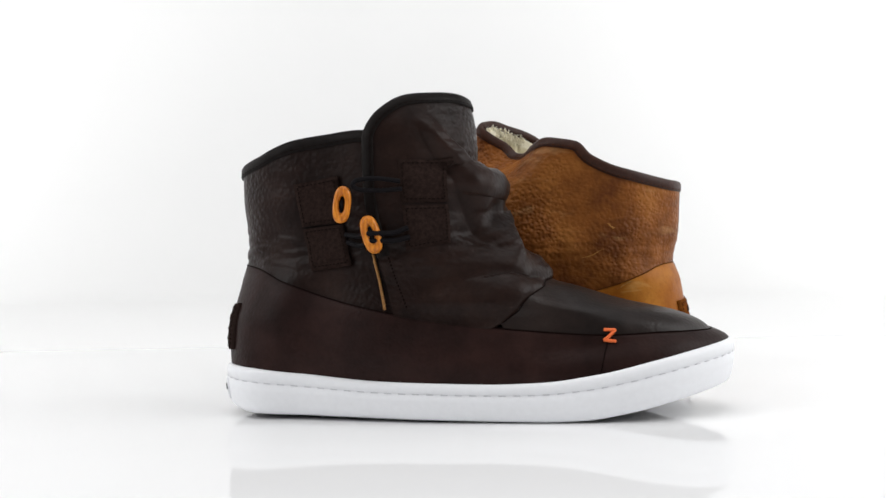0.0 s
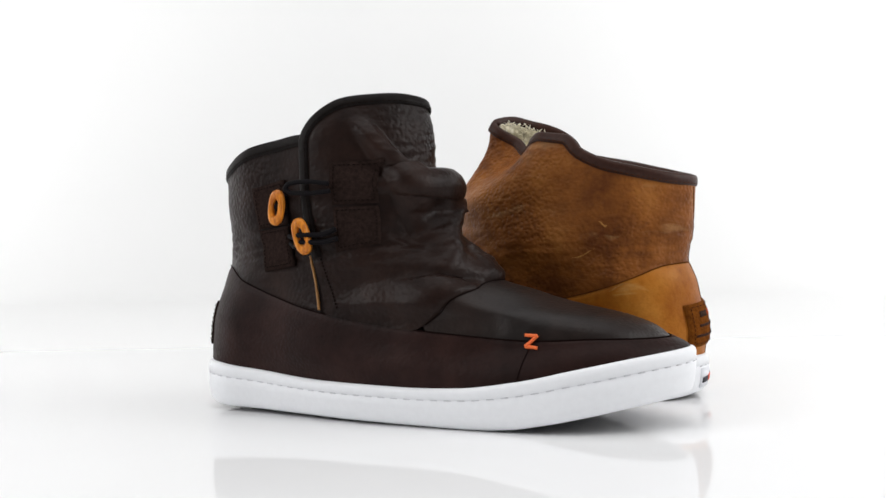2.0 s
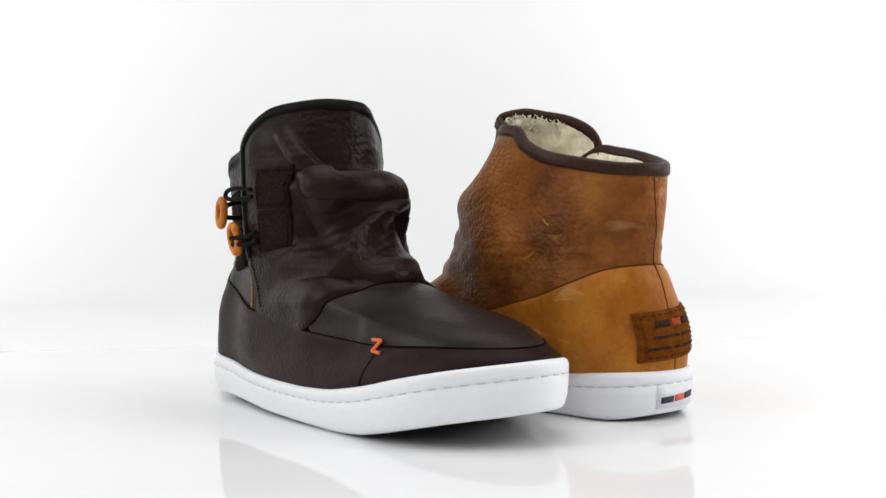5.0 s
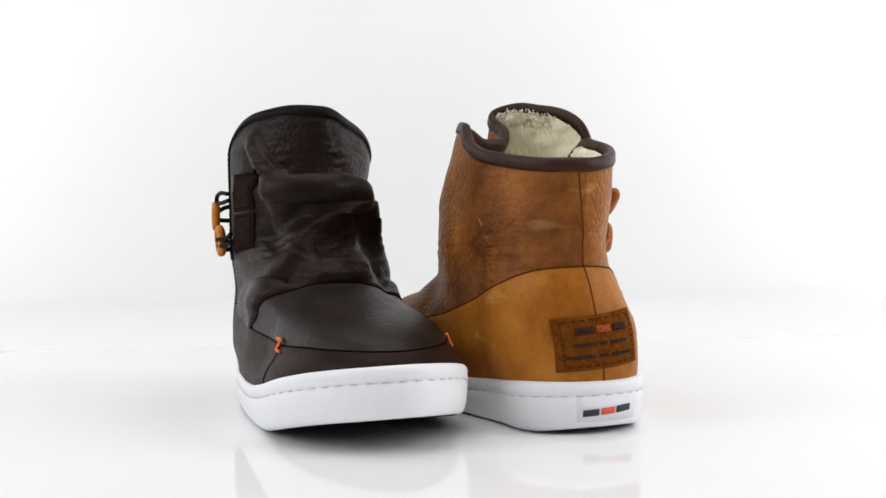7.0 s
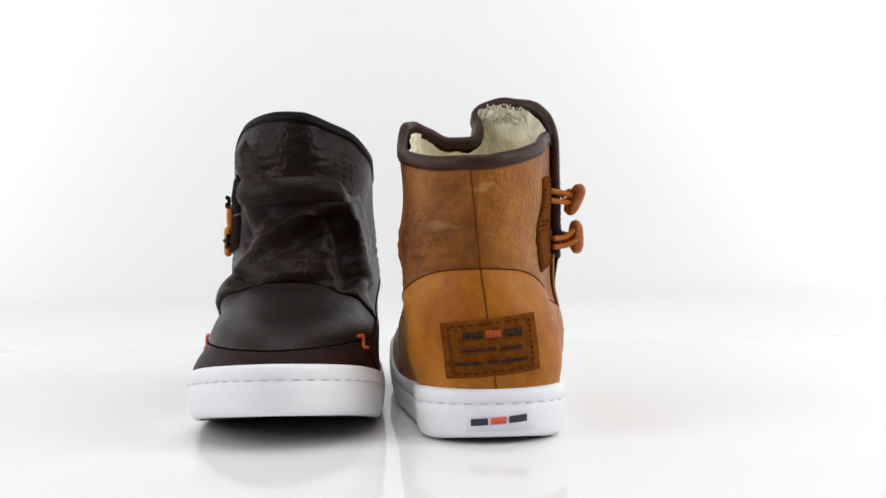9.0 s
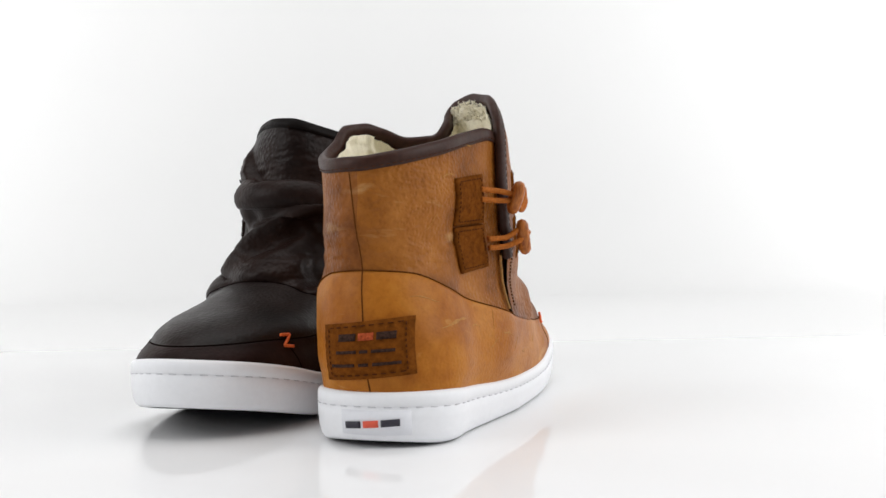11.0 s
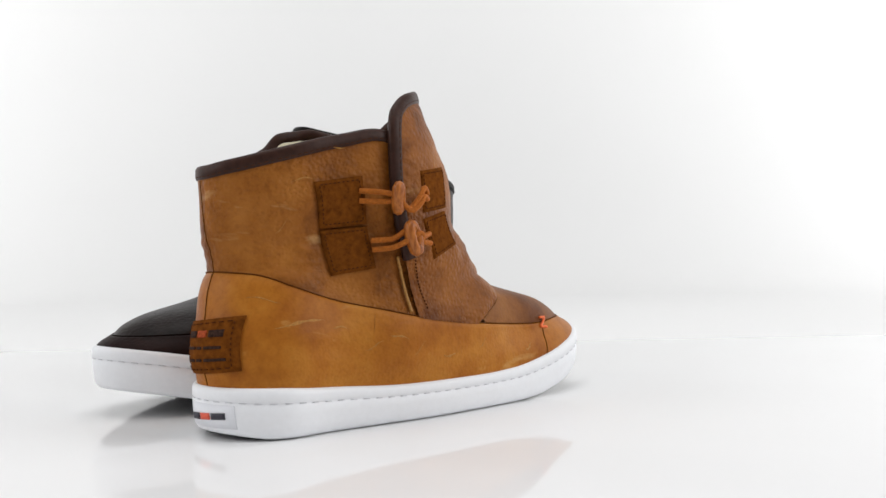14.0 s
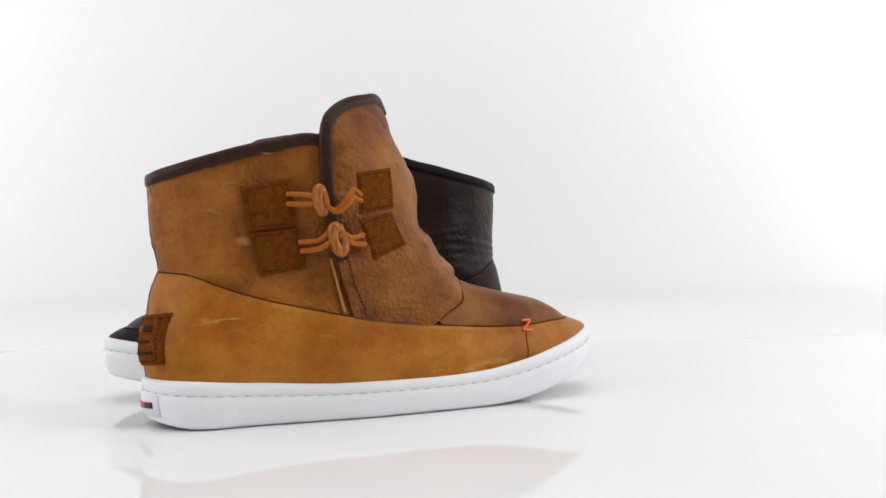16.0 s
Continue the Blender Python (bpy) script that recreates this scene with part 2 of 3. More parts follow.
# half widths of the two sides, by height (rows) and length (columns)
ZS = [0.02, 0.045, 0.075, 0.095, 0.12, 0.15, 0.185]
XS = [0.0, 0.05, 0.1, 0.15, 0.2, 0.25, 0.29]
BACK_DARK = pchip([0.015, 0.0413, 0.058, 0.071, 0.083, 0.1, 0.12, 0.14, 0.2], [0.0017, 0.0023, 0.0051, 0.0083, 0.0110, 0.0105, 0.0081, 0.0077, 0.0081])
OUTER_DARK = np.array([[0.0340, 0.0381, 0.0449, 0.0478, 0.0452, 0.0398, 0.0299],
                  [0.0319, 0.0353, 0.0448, 0.0439, 0.0373, 0.0348, 0.0283],
                  [0.0304, 0.0333, 0.0426, 0.0374, 0.0299, 0.0286, 0.0271],
                  [0.0291, 0.0325, 0.0431, 0.0408, 0.0352, 0.0318, 0.0281],
                  [0.0292, 0.0326, 0.0430, 0.0440, 0.0387, 0.0350, 0.0292],
                  [0.0295, 0.0334, 0.0434, 0.0410, 0.0386, 0.0350, 0.0292],
                  [0.0281, 0.0325, 0.0328, 0.0283, 0.0288, 0.0291, 0.0292]])
INNER_DARK = np.array([[0.0362, 0.0402, 0.0451, 0.0476, 0.0501, 0.0490, 0.0420],
                  [0.0378, 0.0419, 0.0454, 0.0485, 0.0481, 0.0457, 0.0398],
                  [0.0415, 0.0463, 0.0450, 0.0374, 0.0293, 0.0294, 0.0295],
                  [0.0412, 0.0456, 0.0414, 0.0354, 0.0339, 0.0330, 0.0313],
                  [0.0405, 0.0435, 0.0385, 0.0417, 0.0428, 0.0409, 0.0353],
                  [0.0401, 0.0427, 0.0434, 0.0454, 0.0422, 0.0394, 0.0355],
                  [0.0384, 0.0409, 0.0392, 0.0355, 0.0341, 0.0338, 0.0297]])
BACK_TAN = pchip([0.015, 0.0413, 0.058, 0.071, 0.083, 0.1, 0.12, 0.14, 0.2], [0.0007, 0.0013, 0.0044, 0.0068, 0.0103, 0.0073, 0.0061, 0.0051, 0.0045])
OUTER_TAN = np.array([[0.0345, 0.0385, 0.0447, 0.0464, 0.0453, 0.0397, 0.0297],
                  [0.0326, 0.0349, 0.0459, 0.0450, 0.0393, 0.0343, 0.0276],
                  [0.0276, 0.0286, 0.0412, 0.0388, 0.0311, 0.0284, 0.0268],
                  [0.0240, 0.0280, 0.0421, 0.0415, 0.0357, 0.0318, 0.0280],
                  [0.0269, 0.0316, 0.0425, 0.0435, 0.0386, 0.0349, 0.0291],
                  [0.0282, 0.0322, 0.0419, 0.0406, 0.0384, 0.0349, 0.0291],
                  [0.0271, 0.0316, 0.0320, 0.0282, 0.0287, 0.0290, 0.0292]])
INNER_TAN = np.array([[0.0359, 0.0402, 0.0448, 0.0472, 0.0492, 0.0487, 0.0420],
                  [0.0364, 0.0404, 0.0437, 0.0465, 0.0458, 0.0455, 0.0400],
                  [0.0399, 0.0435, 0.0433, 0.0340, 0.0278, 0.0295, 0.0297],
                  [0.0407, 0.0443, 0.0464, 0.0386, 0.0347, 0.0333, 0.0315],
                  [0.0403, 0.0429, 0.0431, 0.0452, 0.0438, 0.0413, 0.0354],
                  [0.0405, 0.0447, 0.0428, 0.0443, 0.0419, 0.0393, 0.0354],
                  [0.0382, 0.0400, 0.0342, 0.0326, 0.0330, 0.0333, 0.0294]])


def sole_line(psi, inset):
    """Outline of the sole, seen from above, by girth angle."""
    s = (1 - np.cos(psi)) / 2
    k1, k2 = np.clip(s / 0.12, 0, 1), np.clip((1 - s) / 0.23, 0, 1)
    e = np.sign(np.sin(psi)) * np.sqrt(k1 * (2 - k1) * k2 * (2 - k2))
    return np.stack([inset + s * (SOLE - 2 * inset), 0.0012 + 0.0058 * np.clip((s - 0.35) / 0.65, 0, 1) ** 1.6 - (SOLE_HALF(s) - inset) * e], -1)


def table(T, x, z):
    i = np.interp(z, ZS, np.arange(len(ZS)))
    j = np.interp(x, XS, np.arange(len(XS)))
    i0, j0 = np.clip(i.astype(int), 0, len(ZS) - 2), np.clip(j.astype(int), 0, len(XS) - 2)
    u, w = i - i0, j - j0
    u, w = u * u * (3 - 2 * u), w * w * (3 - 2 * w)
    return (T[i0, j0] * (1 - u) * (1 - w) + T[i0 + 1, j0] * u * (1 - w) + T[i0, j0 + 1] * (1 - u) * w + T[i0 + 1, j0 + 1] * u * w)


# heights along the half girth: 0 at the heel, 1 at the toe
SEAM = pchip([0, 0.06, 0.155, 0.271, 0.413, 0.568, 0.77, 0.903, 1], [0.0815, 0.0800, 0.0738, 0.0645, 0.0546, 0.0490, 0.0453, 0.0465, 0.0462])
FOLD = pchip([0.50, 0.558, 0.635, 0.80, 0.94, 1], [0.042, 0.0491, 0.0565, 0.0660, 0.0728, 0.0752])
# rim: angle runs from the flap's outer edge over the front and the inner side to the heel and back under the flap
RIM_DARK = pchip([1.60, 1.72, 1.752, 1.834, 2.078, 2.3, 2.65, PI, 3.69, 4.02, 4.27, 4.54, 4.83, 5.17, 5.88, TAU, TAU + 0.675, TAU + 0.87, TAU + 1.09, TAU + 1.37, TAU + 1.66, TAU + 1.86, TAU + 2.1],
                 [0.1443, 0.1505, 0.1553, 0.1628, 0.1726, 0.1752, 0.1774, 0.1764, 0.1713, 0.1666, 0.1587, 0.1526, 0.1485, 0.1436, 0.1383, 0.1376, 0.1423, 0.1460, 0.1498, 0.1525, 0.1546, 0.1518, 0.1378])
RIM_TAN = pchip([1.60, 1.72, 1.752, 1.834, 2.078, 2.3, 2.6, 2.9, 3.2, 3.5, 3.74, 3.96, 4.18, 4.38, 4.54, 4.70, 4.86, 5.17, 5.88, TAU, TAU + 0.4, TAU + 0.87, TAU + 1.09, TAU + 1.37, TAU + 1.66, TAU + 1.86, TAU + 2.1],
                [0.1464, 0.1526, 0.1580, 0.1662, 0.1755, 0.1791, 0.1821, 0.1805, 0.1760, 0.1669, 0.1573, 0.1562, 0.1610, 0.1635, 0.1621, 0.1599, 0.1507, 0.1418, 0.1346, 0.1343, 0.1367, 0.1428, 0.1466, 0.1511, 0.1551, 0.1514, 0.1363])
# where the flap's free edge runs
EDGE_X = pchip([0.045, 0.056, 0.09, 0.105, 0.125, 0.15, 0.19], [0.1060, 0.1035, 0.0945, 0.0905, 0.0878, 0.0872, 0.0872])


class Shape:
    """The leather's outer surface, as a map from girth angle and height."""

    def __init__(self, front, rim, ridges, dent, ledge, seed, form):
        self.front, self.rim, self.ridges, self.dent, self.ledge, self.seed = front, rim, ridges, dent, ledge, seed
        self.back, self.outer, self.inner = form

    def base(self, f, z):
        f, z = np.broadcast_arrays(np.asarray(f, float), np.asarray(z, float))
        c = (1 - np.cos(f)) / 2
        xb, xf = self.back(z), self.front(z)
        x = xb + (xf - xb) * c
        up = step(0.05, 0.10, z)
        ca, cb = 0.14 + 0.27 * up, 0.23 + 0.18 * up
        k1, k2 = np.clip(c / ca, 0, 1), np.clip((1 - c) / cb, 0, 1)
        e = np.sign(np.sin(f)) * np.sqrt(np.clip(k1 * (2 - k1) * k2 * (2 - k2), 0, 1))
        o, i = table(self.outer, x, z), table(self.inner, x, z)
        y = (i - o) / 2 - (i + o) / 2 * e
        # the foot of the leather sits in the cup of the sole
        q = sole_line(f, 0.0036)
        w = 1 - step(-0.002, 0.016 - 0.010 * step(0.75, 1.0, c), z - SOLE_TOP(q[..., 0]))
        x, y = x + (q[..., 0] - x) * w, y + (q[..., 1] - y) * w
        # the rim folds in between the inner side and the front
        fm = np.mod(f, TAU)
        w = np.exp(-((fm - 3.76) / 0.42) ** 2) * step(0.116, 0.166, z) * self.dent
        y = y - w * 0.9
        x = x - w * 0.8
        return np.stack([x, y, z + 0 * x], -1)

    def relief(self, f, z, p):
        x, y = p[..., 0], p[..., 1]
        d = (0.00055 - 0.0003 * step(0.10, 0.14, x)) * ripple(p, 70, self.seed) * step(0.045, 0.085, z)
        # fine cross creases where the ankle bends and across the upper front
        fine = ripple(p * np.array([0.35, 0.35, 1.0]), 800, self.seed + 1, 2)
        d = d + 0.00085 * fine * np.exp(-((z - 0.092) / 0.012) ** 2) + 0.00048 * fine * step(0.105, 0.13, x) * step(0.128, 0.142, z)
        d = d + 0.00035 * ripple(p, 230, self.seed + 2, 2) * np.exp(-((x - 0.205) / 0.028) ** 2) * step(0.028, 0.04, z)
        up, down = 0 * z, 0 * z
        for (y0, z0, y1, z1, high, wide) in self.ridges:
            ay, az = y1 - y0, z1 - z0
            s = np.clip(((y - y0) * ay + (z - z0) * az) / (ay * ay + az * az), 0, 1)
            q = np.hypot(y - y0 - s * ay, z - z0 - s * az)
            h = high * np.exp(-(q / wide) ** 2) * step(0.10, 0.135, x)
            up, down = (np.maximum(up, h), down) if high > 0 else (up, np.minimum(down, h))
        # the lower front slouches over in a lip
        lip = 0.1305 + 0.0008 * np.sin(90 * y) - 8.5 * np.maximum(y - 0.005, 0) ** 2 + 1.1 * np.maximum(0.148 - x, 0) * step(0.0, -0.03, y)
        d = d + self.ledge * (1 - step(0.140, 0.166, z)) * (1 - 0.55 * step(0.02, 0.04, y)) * step(0.108, 0.122, x) * step(lip - 0.050 + 0.036 * step(-0.02, -0.038, y), lip - 0.006, z) * (1 - step(lip - 0.0012, lip + 0.0026 + 0.003 * step(-0.02, -0.038, y) + 0.005 * step(0.02, 0.04, y), z))
        return d + up + down

    def at(self, f, z, off=0.0):
        f, z = np.broadcast_arrays(np.asarray(f, float), np.asarray(z, float))
        p, h = self.base(f, z), 1e-3
        n = unit(np.cross(self.base(f + h, z) - self.base(f - h, z), self.base(f, z + 3e-4) - self.base(f, z - 3e-4)))
        return p + n * (np.asarray(off) + self.relief(f, z, p))[..., None], n

    def angle(self, x, z):
        """Outer-side angle at length x."""
        c = (np.asarray(x) - self.back(z)) / (self.front(z) - self.back(z))
        return np.arccos(np.clip(1 - 2 * c, -1, 1))

    def heel_angle(self, y, z):
        a = np.linspace(-1.2, 1.2, 241)
        ys = self.base(a, np.full_like(a, z))[:, 1]
        return float(np.interp(-y, -ys, a))


def flap_lift(a, z=0.12):
    """Leather laps over itself on the outer side, less so towards the foot."""
    return (0.0007 + 0.0023 * step(0.055, 0.09, z)) * (1 - step(1.9, 2.9, a)) - 0.0012 * step(TAU + 0.9, TAU + 1.5, a)


def boot(name, label, M, front, rim_line, form, ridges, dent, ledge, seed, toggle_sets, cord_paths, lining_label, flap_patches, tufts=0, scuffs=()):
    S = Shape(front, rim_line, ridges, dent, ledge, seed, form)

    def EDGE(z):
        return S.angle(EDGE_X(z), z)

    root = new(name)
    tagged(root, label, "boot", "pair of display boots")

    # sole
    NS = 220
    psi = np.arange(NS) / NS * TAU
    rim = sole_line(psi, 0.0)
    tng = unit(np.roll(rim, -1, 0) - np.roll(rim, 1, 0))
    nrm = np.stack([-tng[:, 1], tng[:, 0]], -1)
    if ((rim - rim.mean(0)) * nrm).sum() < 0:
        nrm = -nrm
    zt, zb = SOLE_TOP(rim[:, 0]), SOLE_BASE(rim[:, 0])

    def loop(inset, frac, dz):
        return np.concatenate([rim - nrm * inset, (zb + (zt - zb) * frac + dz)[:, None]], -1)
    wall = [(0.0062, 0, 0.0008), (0.0050, 0, 0.0004), (0.0036, 0, 0.0012), (0.0024, 0.12, 0), (0.0014, 0.28, 0), (0.0008, 0.5, 0), (0.0006, 0.68, 0), (0.0010, 0.70, 0),
            (0.0011, 0.72, 0), (0.0006, 0.74, 0), (0.0006, 0.88, 0), (0.0010, 0.95, 0), (0.0020, 0.99, 0), (0.0032, 1.0, 0), (0.0075, 1.0, -0.0008)]
    rings = np.stack([loop(*w) for w in wall])
    verts = rings.reshape(-1, 3)
    faces = grid_faces(len(wall), NS, 0, True)
    sole = link("sole", verts, faces, RUBBER, root, "thick white rubber cup sole with rounded edge")
    # underside of the sole, its dark colour standing in for deep shade
    tread = np.stack([loop(i, 0, 0.0006) for i in (0.006, 0.012, 0.020, 0.028, 0.0335)])
    tv = tread.reshape(-1, 3)
    link("outsole", tv, grid_faces(5, NS, 0, True) + [tuple(range(4 * NS, 5 * NS))], RUBBER_SHADED, root, "rubber underside of the sole, shade put into its dark colour", smooth=False)
    # welt stitches in the groove
    dash = []
    arc = np.concatenate([[0], np.cumsum(np.linalg.norm(np.diff(np.vstack([rim, rim[:1]]), axis=0), axis=1))])
    count = int(arc[-1] / 0.0075)
    mid = loop(0.0007, 0.71, 0)
    midc = np.vstack([mid, mid[:1]])
    for i in range(count):
        q = (np.array([0.0, 0.25, 0.5]) + i) * arc[-1] / count
        dash.append(np.stack([np.interp(q, arc, midc[:, k]) for k in range(3)], -1))
    tagged(tubes("welt_stitching", dash, 0.00027, THREAD_GREY, sole, "", 5), kind="stuff")

    # lower panel
    C = np.linspace(0, TAU, 261)[:-1]
    cc = (1 - np.cos(C)) / 2
    lo = SOLE_TOP(np.interp(cc, [0, 1], [0, 0.285])) - 0.005
    top = SEAM(cc)
    rows = np.linspace(0, 1, 22)[:, None]
    Z = lo + (top - lo) * rows
    lift = np.where(rows > 0.985, 0.0002, 0.0009) + 0 * Z
    sheet("lower_panel", S.at(C[None] + 0 * Z, Z, lift)[0], M["lower"], root, "smooth lower leather panel round the foot", True)
    # vamp
    V = np.linspace(PI - 1.40, PI + 1.40, 150)
    cv = (1 - np.cos(V)) / 2
    lo, hi = SEAM(cv) - 0.001, np.maximum(FOLD(cv), SEAM(cv)) + 0.003
    rows = np.linspace(0, 1, 26)[:, None]
    Z = lo + (hi - lo) * rows
    sheet("vamp", S.at(V[None] + 0 * Z, Z, 0.0)[0], M["vamp"], root, "plain smooth leather vamp over the toe")

    # upper: one hide from the flap's edge over the front round to the heel and back under the flap
    T = np.concatenate([np.linspace(0, 0.62, 270), np.linspace(0.62, 1, 162)[1:]])
    rows = np.concatenate([[0, 0.004, 0.012], np.linspace(0.03, 1, 105)])

    def girth(t, z):
        start, end = EDGE(z), TAU + EDGE(z) + 0.30
        return np.where(t < 0.30, start + (PI - start) * t / 0.30, np.where(t < 0.62, PI + PI * (t - 0.30) / 0.32, TAU + (end - TAU) * (t - 0.62) / 0.38))
    low = np.full_like(T, 0.06)
    for _ in range(14):
        c0 = (1 - np.cos(girth(T, low))) / 2
        low = 0.5 * low + 0.5 * np.maximum(SEAM(c0), np.where(c0 > 0.5, FOLD(c0), 0))
    hi = np.full_like(T, 0.16)
    for _ in range(20):
        hi = 0.5 * hi + 0.5 * S.rim(girth(T, hi))
    low = low - 0.0006
    Z = low + (hi - low) * rows[:, None]
    G = girth(T[None] + 0 * Z, Z)
    # the hide hangs over the vamp in a soft roll
    over = np.where((1 - np.cos(G)) / 2 > 0.52, 1.0, 0.0) * step(0.52, 0.62, (1 - np.cos(G)) / 2)
    roll = over * (0.0018 * np.exp(-((Z - low - 0.004) / 0.006) ** 2))
    tuck = np.where(rows[:, None] < 0.002, -0.0022, np.where(rows[:, None] < 0.008, -0.0004, 0.0)) * over
    off = flap_lift(G, Z) + roll + tuck
    P, N = S.at(G, Z, off)
    sheet("upper", P[:, :270], M["shaft"], root, "tumbled leather front and inner side with slouch folds and a free flap")
    sheet("rear_quarter", P[:, 269:], M["quarter"], root, "outer rear leather panel tucked under the flap")

    # pile lining inside, down to the insole
    rowl = np.linspace(0, 1, 80)[:, None]
    Tl = np.linspace(0.0, 0.97, 420)
    hl = np.interp(Tl, T, hi) - 0.0045
    Zl = 0.048 + (hl - 0.048) * rowl
    Gl = girth(Tl[None] + 0 * Zl, Zl)
    base = S.at(Gl, Zl, flap_lift(Gl, Zl))[0]
    fluff = 0.0019 * ripple(base, 620, seed + 5, 3)
    Pl = S.at(Gl, Zl, flap_lift(Gl, Zl) - 0.0056 + fluff)[0]
    sheet("lining", Pl, M["lining"], root, lining_label)
    f = np.linspace(0, TAU, 90)[:-1]
    ring = S.at(f, np.full_like(f, 0.052), -0.004)[0]
    link("insole", ring, [tuple(range(len(ring)))], M["lining"], root, smooth=False)

    if tufts:
        rng, hairs = np.random.RandomState(7), []
        for _ in range(tufts):
            a = rng.uniform(2.1, 3.4)
            zz = float(S.rim(a)) - rng.uniform(0.0035, 0.013)
            p0, n0 = S.at(a, zz, flap_lift(a) - 0.0052)
            lean = rng.normal(size=3) * 0.0006 + np.array([0, 0, 0.0007]) - n0 * 0.0007
            hairs.append([p0, p0 + lean * 0.7 + rng.normal(size=3) * 0.0005, p0 + lean * 1.5])
        tagged(tubes("fleece_fringe", hairs, 0.00034, M["lining"], root, "loose cream fleece over the rim", 3), kind="stuff")

    # binding along the flap's edge and the rim
    ze = np.linspace(0.086, hi[0] - 0.0005, 40)
    ge = EDGE(ze)
    pe, ne = S.at(ge, ze, flap_lift(ge))
    edge = np.vstack([pe, P[-1][1:]])
    nn = np.vstack([ne, N[-1][1:]])
    tang = unit(np.gradient(edge, axis=0))
    inw = unit(np.cross(nn, tang))
    inward_ref = np.vstack([S.at(ge + 0.05, ze, flap_lift(ge))[0] - pe, P[-4][1:] - P[-1][1:]])
    inw = inw * np.sign((inw * inward_ref).sum(-1, keepdims=True))
    prof = [(0.0064, 0.0001), (0.0062, 0.0008), (0.0040, 0.0011), (0.0012, 0.0010), (-0.0002, 0.0002), (-0.0007, -0.0012), (-0.0003, -0.0028), (0.0015, -0.0040), (0.0060, -0.0046), (0.0064, -0.0036)]
    B = np.stack([edge + inw * a + nn * b for a, b in prof])
    sheet("binding", B, M["binding"], root, "folded leather binding sewn along rim and flap")
    # stitch row just under the binding's lower edge
    line = edge + inw * 0.0050 + nn * 0.0010
    along = np.concatenate([[0], np.cumsum(np.linalg.norm(np.diff(line, axis=0), axis=1))])
    st = []
    for i in range(int(along[-1] / 0.0034)):
        q = 0.0034 * i + np.array([0, 0.0011, 0.0021])
        st.append(np.stack([np.interp(q, along, line[:, k]) for k in range(3)], -1))
    tagged(tubes("rim_stitching", st, 0.00022, M["stitch"], root, "", 4), kind="stuff")

    # seams
    f = np.linspace(0, TAU, 320)
    tube("panel_seam", S.at(f, SEAM((1 - np.cos(f)) / 2) + 0.0003, 0.0004)[0][:-1], 0.00034, M["seam"], root, "", 6, True)
    z = np.linspace(0.024, 0.1275, 60)
    lean = np.array([S.heel_angle(float(np.interp(k, [0.024, 0.08, 0.13], [0.0005, 0.0064, 0.0110])), k) for k in z])
    tube("heel_seam", S.at(lean, z, np.where(z < 0.0815, 0.0009, 0.0))[0], 0.00036, M["seam"], root, "", 6)
    fv = np.linspace(PI - 1.385, PI + 1.385, 120)
    tube("vamp_seam", S.at(fv, FOLD((1 - np.cos(fv)) / 2) - 0.0006, 0.0003)[0], 0.0003, M["seam"], root, "", 6)
    for side in (1, -1):
        z = np.linspace(0.0215, 0.0445, 20)
        tack = 0.2165 if side > 0 else 0.2350
        x = np.interp(z, [0.0215, 0.0445], [tack - 0.008, tack])
        tube("side_seam", S.at(side * S.angle(x, z), z, 0.0009)[0], 0.00038, M["seam"], root, "", 6)
        # orange bar-tack in a zigzag
        u, q = [0, 0.3, 0.68, 1], np.linspace(0, 1, 40)
        zx, zz = np.interp(q, u, [-0.0031, 0.0030, -0.0030, 0.0032]), np.interp(q, u, [0.0031, 0.0029, -0.0025, -0.0033])
        ang = S.angle(tack + side * zx, 0.0452 + zz)
        tube("orange_tack", S.at(side * ang, 0.0452 + zz, 0.0014)[0], 0.00088, ORANGE, root, "thick bright orange zigzag stitch", 8)
    # raw edge and stitch row along the foot of the flap
    z = np.linspace(0.0585, 0.088, 30)
    tube("flap_edge", S.at(EDGE(z) - 0.035, z, 0.0004)[0], 0.0008, M["zip"], root, "pale raw leather edge under the flap", 6)
    fs = []
    for i in range(16):
        z = 0.0595 + 0.00185 * i + np.array([0, 0.0005, 0.001])
        fs.append(S.at(EDGE(z) + 0.065, z, flap_lift(EDGE(z), z) + 0.0004)[0])
    tagged(tubes("flap_stitching", fs, 0.00042, M["stitch"], root, "", 5), kind="stuff")

    # suede patches
    def patch(pname, corners, lift, parent, lab, thick=0.0016, n=12, mat=None, heel=False):
        (a, b, c, d) = corners
        u = np.linspace(0, 1, n)
        U, Vv = np.meshgrid(u, u)
        q = [(a[k] * (1 - U) + b[k] * U) * (1 - Vv) + (d[k] * (1 - U) + c[k] * U) * Vv for k in (0, 1)]
        if heel:
            F = np.array([[S.heel_angle(q[0][i, j], q[1][i, j]) for j in range(n)] for i in range(n)])
        else:
            F = S.angle(q[0], q[1])
        wob = 0.00018 * np.sin(40 * U + 3 * seed) * np.cos(33 * Vv)
        border = np.minimum(np.minimum(U, 1 - U), np.minimum(Vv, 1 - Vv))
        topo = S.at(F, q[1], lift + thick * (0.72 + 0.28 * step(0, 0.12, border)) + wob)[0]
        under = S.at(F, q[1], lift - 0.0008)[0]
        VV = np.vstack([topo.reshape(-1, 3), under.reshape(-1, 3)])
        FF = grid_faces(n, n) + [tuple(reversed(t)) for t in grid_faces(n, n, n * n)]
        ring = [i for i in range(n)] + [i * n + n - 1 for i in range(1, n)] + [n * (n - 1) + i for i in range(n - 2, -1, -1)] + [i * n for i in range(n - 2, 0, -1)]
        for i, r in enumerate(ring):
            r2 = ring[(i + 1) % len(ring)]
